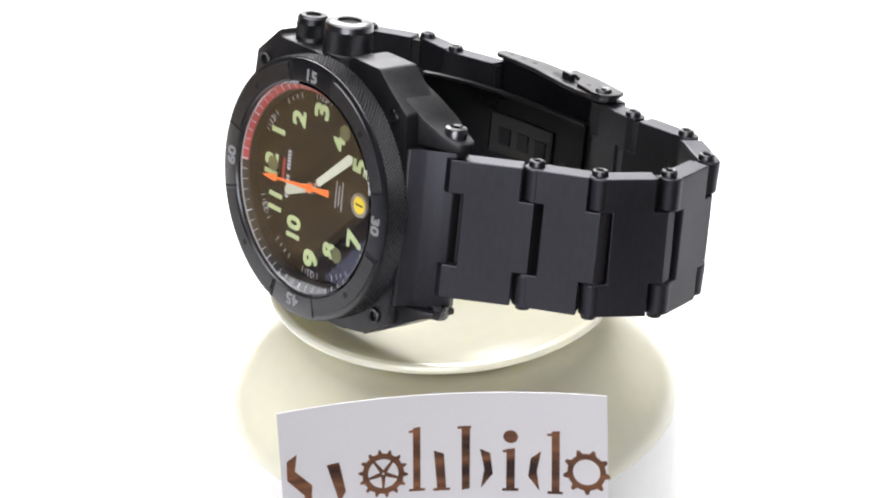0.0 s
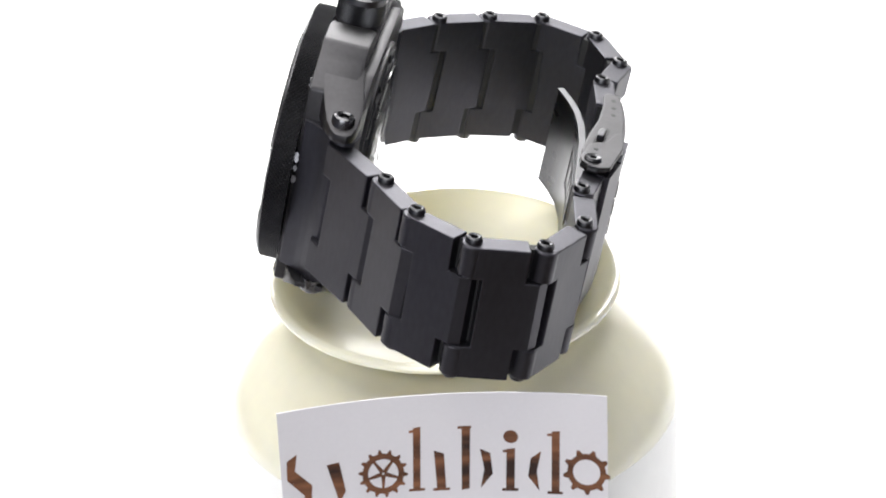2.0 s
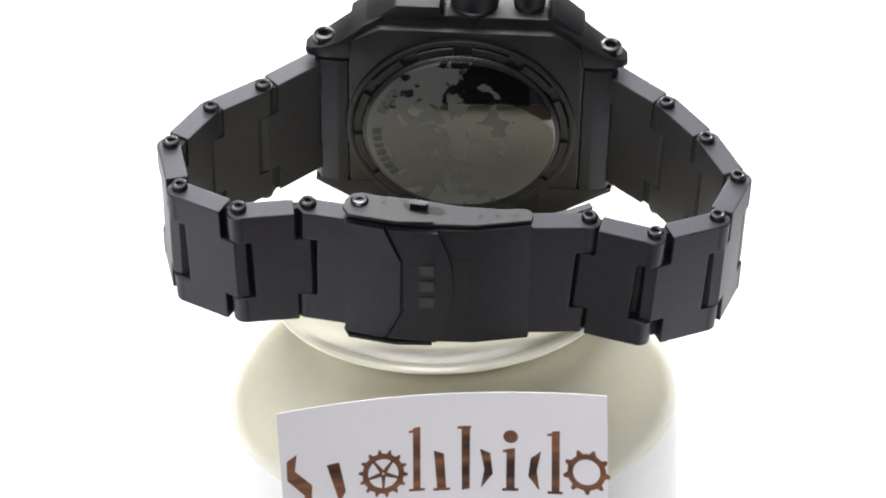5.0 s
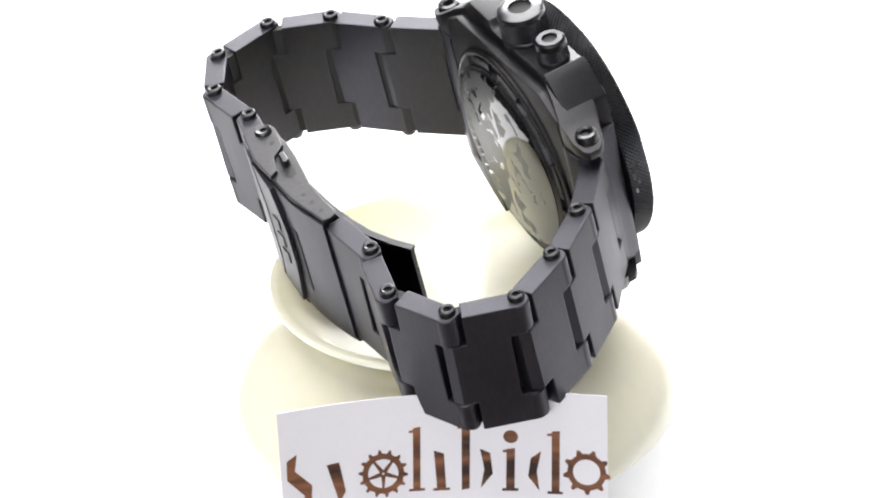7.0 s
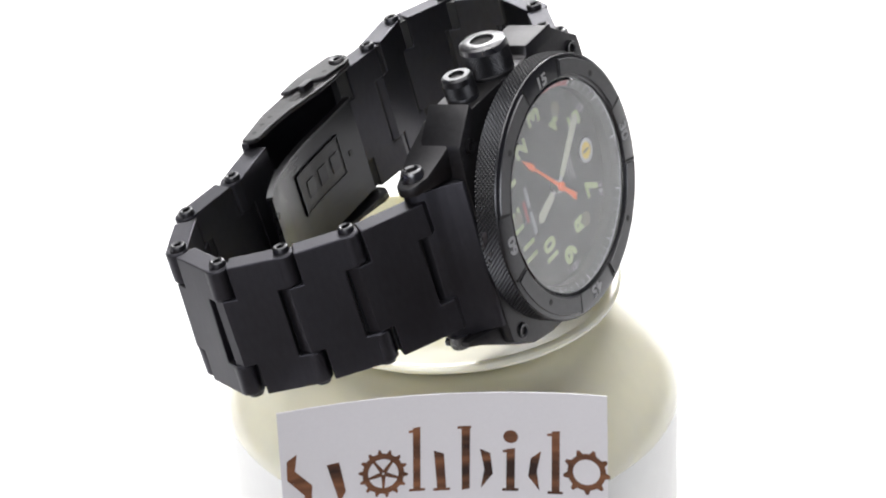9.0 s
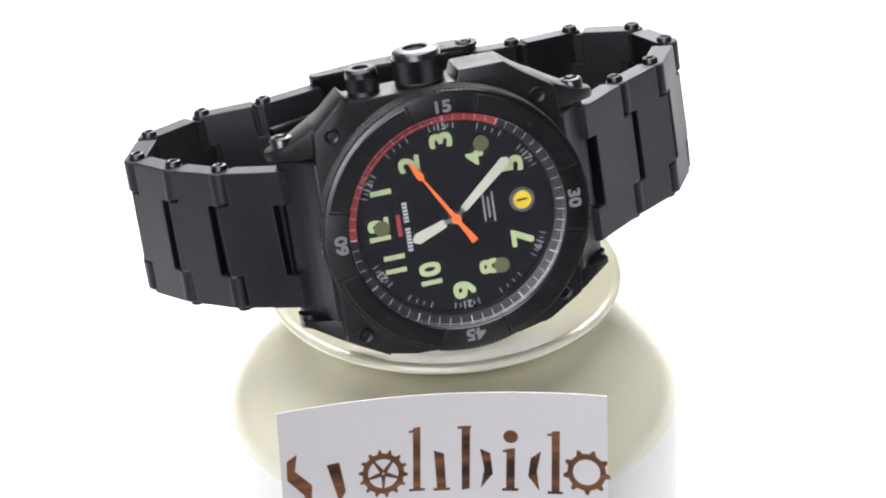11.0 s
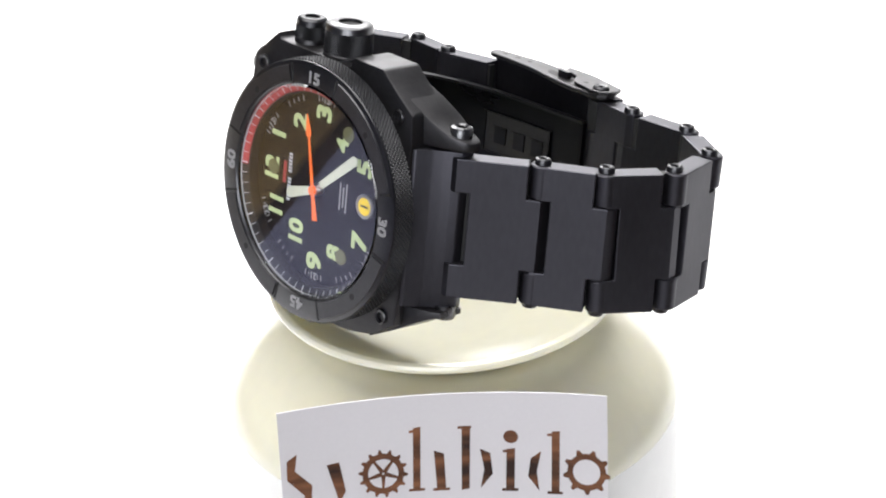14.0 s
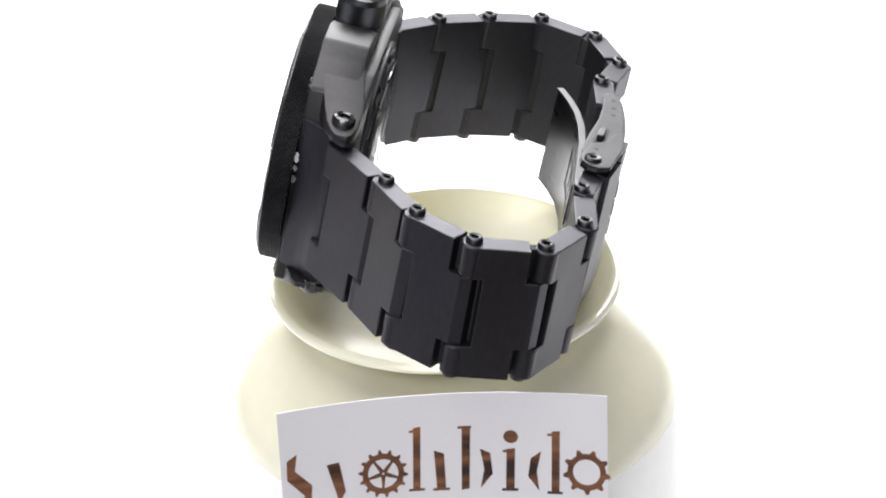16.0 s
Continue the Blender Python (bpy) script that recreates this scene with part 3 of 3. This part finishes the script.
def build_caseback(watch):
    mid = (0.6, -1.3)
    back = part("case_back", lathe([(0, -9.9), (20.2, -9.9), (20.2, -10.9), (19.7, -11.15), (19.3, -11.1), (18.95, -10.75), (17.5, -10.75), (17.35, -11.5), (16.75, -11.95), (0, -11.95)], 128), CASE, watch, "black screwed case back", True)
    part("back_plate", lathe([(0, -11.7), (16.6, -11.7), (16.6, -12.1), (16.3, -12.28), (0, -12.3)], 96), BACKPLATE, back, "mirror-like back plate with etched picture", True)
    # raised teeth of the ring, with gaps for the opening key
    for k in range(12):
        part("ring_tooth", lathe([(17.42, -10.6), (17.42, -11.3), (17.6, -11.45), (18.8, -11.35), (18.95, -11.2), (18.95, -10.6)], 8, arc=(k * 30 + 5, k * 30 + 25)), CASE, back, "", True)
    # etched bars round the plate's edge, of uneven width like worn lettering
    random.seed(8)
    for k in range(13):
        if k in (7, 8):
            continue
        w = 0.45 + 0.25 * random.random()
        bar = part("etched_bar", prism([(14.0, -w), (15.6, -w), (15.6, w), (14.0, w)], -12.33, -12.27), ETCH, back)
        bar.matrix_basis = Matrix.Rotation(radians(ETCH_START + 6.4 * k), 4, "Z")
    # small bars on the slope beside the plate
    for k in range(44):
        mark = part("slope_bar", prism([(16.95, -0.28), (17.3, -0.28), (17.3, 0.1 + 0.18 * (k % 3 == 0)), (16.95, 0.1 + 0.18 * (k % 3 == 0))], -11.9, -11.66), DARK_FILL, back)
        mark.matrix_basis = Matrix.Rotation(radians(20 + 3.3 * k), 4, "Z")
    back.location = Vector((mid[0], mid[1], 0)) * MM


def link_pose(p, q, flip):
    s = (Vector(q) - Vector(p)).normalized()
    w = Vector((0, -1 if flip else 1, 0))
    n = s.cross(w).normalized()
    w = n.cross(s)
    m = Matrix((s, w, n)).transposed().to_4x4()
    m.translation = Vector(p) * MM
    return m


def pin_mesh():
    return lathe([(0.62, 11.6), (0.62, 12.85), (0.95, 13.0), (1.25, 12.85), (1.4, 12.4), (1.4, 11.6)], 22, "y")


def build_bracelet(watch):
    L, W, G = 11.2, 12.0, 6.2
    IN, OUT = -1.5, 2.3

    def plate(length, tail=True, solid=False):
        """Outer knuckles round this pin and a middle tongue round the next one, as one block with bevelled edges."""
        e = length + 1.75 if tail else length
        ss = [(-1.7, -0.9, 1.0), (-0.4, IN, OUT), (2.0, IN, OUT), (length - 2.1, IN, OUT), (e - 1.5, IN, OUT), (e, -0.9, 1.0) if tail else (e, IN, OUT)]
        ws = [-W, -G, G, W]
        used = {(i, j) for i in range(5) for j in range(3) if (j == 1 and (i >= 2 or solid)) or (j != 1 and i <= 2)}
        bm = bmesh.new()
        spot = {}

        def vert(i, j, k):
            if (i, j, k) not in spot:
                spot[i, j, k] = bm.verts.new((ss[i][0], ws[j], ss[i][1 + k]))
            return spot[i, j, k]

        for i, j in sorted(used):
            bm.faces.new([vert(i, j, 1), vert(i + 1, j, 1), vert(i + 1, j + 1, 1), vert(i, j + 1, 1)])
            bm.faces.new([vert(i, j, 0), vert(i, j + 1, 0), vert(i + 1, j + 1, 0), vert(i + 1, j, 0)])
            for di, dj, p, q in ((-1, 0, (i, j), (i, j + 1)), (1, 0, (i + 1, j), (i + 1, j + 1)), (0, -1, (i, j), (i + 1, j)), (0, 1, (i, j + 1), (i + 1, j + 1))):
                if (i + di, j + dj) not in used:
                    bm.faces.new([vert(*p, 0), vert(*q, 0), vert(*q, 1), vert(*p, 1)])
        bmesh.ops.recalc_face_normals(bm, faces=bm.faces)
        sharp = [ed for ed in bm.edges if len(ed.link_faces) == 2 and ed.calc_face_angle() > radians(55)]
        bmesh.ops.bevel(bm, geom=sharp, offset=0.22, segments=2, profile=0.6, affect="EDGES", clamp_overlap=True)
        return bm

    # Dark backing added behind the links; its near-black paints shade into their gaps.
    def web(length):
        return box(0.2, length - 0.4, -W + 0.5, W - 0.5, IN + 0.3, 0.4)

    first = None
    pin = None
    for pins, flip in ((PINS_A, False), (PINS_B, True)):
        for p, q in zip(pins, pins[1:]):
            m = link_pose(p, q, flip)
            if first is None:
                link = first = part("bracelet_link", plate(L), STEEL, watch, "brushed black steel bracelet link")
                link.matrix_basis = m
                back = part("hinge_web", web(L), DARK_FILL, link)
                pin = part("pin_head", pin_mesh(), SHINY, link, "round black pin head", True)
                hole = part("pin_hole", lathe([(0, 11.9), (0.66, 11.9), (0.66, 12.3), (0, 12.3)], 12, "y"), DARK_FILL, link)
                for lo, hi in ((G + 0.25, W - 0.05), (0.05 - W, -G - 0.25)):
                    part("barrel", lathe([(0, lo), (1.75, lo), (1.95, lo + 0.2), (1.95, hi - 0.2), (1.75, hi), (0, hi)], 26, "y", (0, 0, 0.45)), STEEL, link, "", True)
                again(pin, link, pose(0, 0, 0, 180))
                again(hole, link, pose(0, 0, 0, 180))
            else:
                link = again(first, watch, m)
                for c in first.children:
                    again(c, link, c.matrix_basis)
        # half link that joins the clasp
        end = (16.0, 1.6, -49.4) if not flip else (-11.5, 1.0, -49.0)
        m = link_pose(pins[-1], end, flip)
        half = part("clasp_link", plate((Vector(end) - Vector(pins[-1])).length + 2.0, False), STEEL, watch, "short black link joining the clasp")
        half.matrix_basis = m
        for c in first.children[1:]:
            again(c, half, c.matrix_basis)
        # solid end link between the lugs
        sx = -1 if flip else 1
        start = (sx * 25.0 + CENTRE, pins[0][1] * 0.5, -8.0)
        root = part("root_link", plate((Vector(pins[0]) - Vector(start)).length), STEEL, watch, "first bracelet link hinged at the lugs")
        root.matrix_basis = link_pose(start, pins[0], flip)
        part("hinge_web", web((Vector(pins[0]) - Vector(start)).length), DARK_FILL, root)
        prof = [(20.6, -0.9), (21.3, -1.1), (21.9, -2.2), (22.8, -3.7), (23.9, -5.0), (25.1, -6.1), (26.1, -7.2), (26.4, -8.6), (25.6, -10.2), (22.4, -10.8), (20.6, -10.4)]
        part("end_link", prism([(sx * x + CENTRE, z) for x, z in prof], -14.5, 12.9, "xz", 0.25), STEEL, watch, "solid rounded black end link between the lugs", True)


def strip(path, w0, w1, thick, name, mat, parent, label=""):
    """A bent plate: a path in x and z, given a width along y and a thickness."""
    rings = []
    for i, (x, z) in enumerate(path):
        a, b = path[max(0, i - 1)], path[min(len(path) - 1, i + 1)]
        d = Vector((b[0] - a[0], b[1] - a[1])).normalized()
        n = (-d[1] * thick, d[0] * thick)
        rings.append([(x, w0, z), (x, w1, z), (x + n[0], w1, z + n[1]), (x + n[0], w0, z + n[1])])
    return part(name, loft(rings), mat, parent, label, True)


def build_clasp(watch):
    clasp = tagged(new("clasp"), "black folding clasp with pierced side walls")
    clasp.parent = watch
    clasp.matrix_basis = at(0, 1.3, 0, 0, 0, 0)

    def out(x):
        return -53.6 + 0.0085 * (x - 2) ** 2

    strip([(x, out(x)) for x in np.linspace(17.6, -13.2, 24)], -12.6, 12.6, -1.3, "cover", STEEL, clasp, "curved brushed cover plate")
    # raised hinge plate with a pointed edge, and the flap beside it
    def raised(name, outline, lift, label):
        b = bmesh.new()
        rings = []
        for d in (-lift, 0.3):
            rings.append([(x, y, out(x) + d) for x, y in outline])
        loft(rings, b)
        bmesh.ops.triangulate(b, faces=b.faces)
        return part(name, b, STEEL, clasp, label)

    raised("hinge_plate", [(17.4, -12.4), (11.0, -12.4), (8.2, -5.5), (8.2, 5.5), (11.0, 12.4), (17.4, 12.4)], 0.9, "raised hinge plate with pointed edge")
    raised("flap", [(10.3, -12.4), (2.2, -12.4), (0.2, -5.5), (-0.3, -2.0), (-0.3, 4.5), (0.2, 7.0), (2.2, 12.4), (10.3, 12.4), (7.6, 5.5), (7.6, -5.5)], 0.8, "safety flap with dull markings")
    for y in (-4.2, -0.6, 3.0):
        part("marking", box(2.6, 5.0, y, y + 2.2, out(3.8) - 0.92, out(3.8) - 0.70), ETCH, clasp, "dull grey bar")
    # Flush dark patch that paints the slot's shade onto the cover.
    part("slot", box(-3.1, -0.6, -7.2, 5.8, out(-1.8) - 0.05, out(-1.8) + 0.4), DARK_FILL, clasp)
    # side walls
    for side in (1, -1):
        outline = [(16.6, -51.6), (17.5, -50.2), (17.3, -48.4), (16.2, -47.1), (14.4, -46.8), (12.6, -47.0), (10.6, -46.8), (6.0, -47.2), (2.0, -47.8), (-2.2, -48.5), (-8.0, -48.7), (-12.0, -48.4), (-13.0, -48.9), (-13.4, -50.0), (-13.2, -51.2), (-4.0, -53.0), (6.0, -53.2)]
        wall = part("side_wall", prism(outline, 12.7, 13.5, "xz", 0.25), CASE, clasp, "pierced black side wall")
        # The wall's holes and slot are flush dark shapes, their shade put in as colour.
        bits = [part("hole", lathe([(0, 13.2), (0.45, 13.2), (0.45, 13.53), (0, 13.53)], 14, "y", (x, 0, z)), DARK_FILL, clasp) for x, z in ((-4.7, -50.8), (-7.5, -50.6), (-10.5, -50.3))]
        bits.append(part("slot", prism([(8.0, -50.0), (1.6, -50.9), (0.9, -50.2), (1.6, -49.2), (8.0, -48.3)], 13.2, 13.53, "xz"), DARK_FILL, clasp))
        bits.append(part("flap_side", prism([(17.0, -52.2), (17.9, -50.4), (17.6, -48.6), (16.4, -47.2), (14.6, -46.9), (12.9, -47.3), (9.6, -47.9), (8.4, -49.2), (7.4, -50.6), (3.6, -51.8), (2.8, -53.4), (9.0, -53.6)], 13.5, 14.2, "xz", 0.2), CASE, clasp, "rounded side of the safety flap"))
        bits.append(part("hole", lathe([(0, 13.9), (0.45, 13.9), (0.45, 14.23), (0, 14.23)], 14, "y", (11.2, 0, -49.2)), DARK_FILL, clasp))
        bits.append(part("release_tab", prism([(6.9, -49.9), (4.2, -50.2), (3.9, -49.6), (4.4, -49.0), (6.9, -48.8)], 13.2, 14.9, "xz", 0.2), SHINY, clasp, "small release button"))
        bits.append(part("pivot_screw", lathe([(0.6, 13.9), (0.6, 14.6), (1.2, 14.75), (1.5, 14.4), (1.5, 13.9)], 22, "y", (15.2, 0, -49.0)), SHINY, clasp, "pivot screw", True))
        if side < 0:
            for ob in (wall, *bits):
                ob.matrix_basis = Matrix.Diagonal((1, -1, 1, 1))
    # folded blade inside, with an upturned edge and a framed plaque
    bend = [(13.4, -47.4), (10, -47.2), (4, -46.8), (-3, -46.4), (-9, -45.6), (-14.5, -44.3), (-19, -42.4), (-22.6, -40.4)]
    strip(bend, -10.6, 7.4, 0.9, "inner_blade", BLADE, clasp, "curved polished folding blade")
    strip([(x, z + 0.3) for x, z in bend], 7.4, 7.9, 1.2, "blade_edge", SHINY, clasp, "bright upturned blade edge")

    def lift(x):
        return np.interp(-x, [-p[0] for p in bend], [p[1] for p in bend]) + 0.0

    def slab(name, x0, x1, y0, y1, thick, mat, label=""):
        xs = np.linspace(x0, x1, 7)
        rings = [[(x, y0, lift(x) + 0.05), (x, y1, lift(x) + 0.05), (x, y1, lift(x) + 0.05 + thick), (x, y0, lift(x) + 0.05 + thick)] for x in xs]
        part(name, loft(rings), mat, clasp, label)

    slab("plaque", -8.8, 6.0, -3.4, 3.8, 0.16, CASE, "dull plaque on the inner blade")
    for x0, x1, y0, y1 in ((-9.2, 6.4, 3.8, 4.1), (-9.2, 6.4, -3.7, -3.4), (-9.2, -8.8, -3.4, 3.8), (6.0, 6.4, -3.4, 3.8)):
        slab("plaque_rim", x0, x1, y0, y1, 0.32, BLADE)
    for x in (-6.6, -2.2, 2.2):
        slab("plaque_mark", x, x + 2.6, -1.5, 1.6, 0.30, BLADE)
    slab("rivet", 8.6, 9.6, -1.6, -0.7, 0.1, DARK_FILL)


def build_watch():
    watch = tagged(new("wristwatch"), "black steel dive watch lying on its side on the dish", "watch")
    watch.matrix_basis = from_axes(SIX, CROWNWARD, FACE, PLACE)
    build_case(watch)
    build_bezel(watch)
    sec = build_dial(watch)
    build_caseback(watch)
    for ob in watch.children:
        ob.location.x += (FRONT if ob.name.split(".")[0] in FRONT_PARTS else CENTRE) * MM
    build_bracelet(watch)
    build_clasp(watch)
    return watch, sec


build_setting()
dish = build_stand()
build_card()
watch, second_hand = build_watch()

# The turntable's angle in degrees at each half second.
TURN = [1.66, -9.28, -20.67, -33.05, -46.32, -59.7, -73.41, -87.27, -101.73, -116.28, -130.88, -145.81, -161.06, -176.35, -191.44, -206.52, -221.16, -235.56, -248.22, -260.2, -271.9, -283.14, -294.05, -304.56, -314.79, -325.36, -335.9, -346.34, -356.13, -367.2, -379.26, -392.28, -406.22]


def motions():
    rest = from_axes(SIX, CROWNWARD, FACE, PLACE)
    walk(watch, [(i * 0.5, Matrix.Rotation(radians(a), 4, "Z") @ rest) for i, a in enumerate(TURN)])
    walk(dish, [(i * 0.5, Matrix.Rotation(radians(a), 4, "Z")) for i, a in enumerate(TURN)])
    walk(second_hand, [(t, Matrix.Translation((FRONT * MM, 0, 0)) @ Matrix.Rotation(radians(180 - (65.5 + 6 * (t - 12))), 4, "Z")) for t in range(0, 17, 2)])


motions()
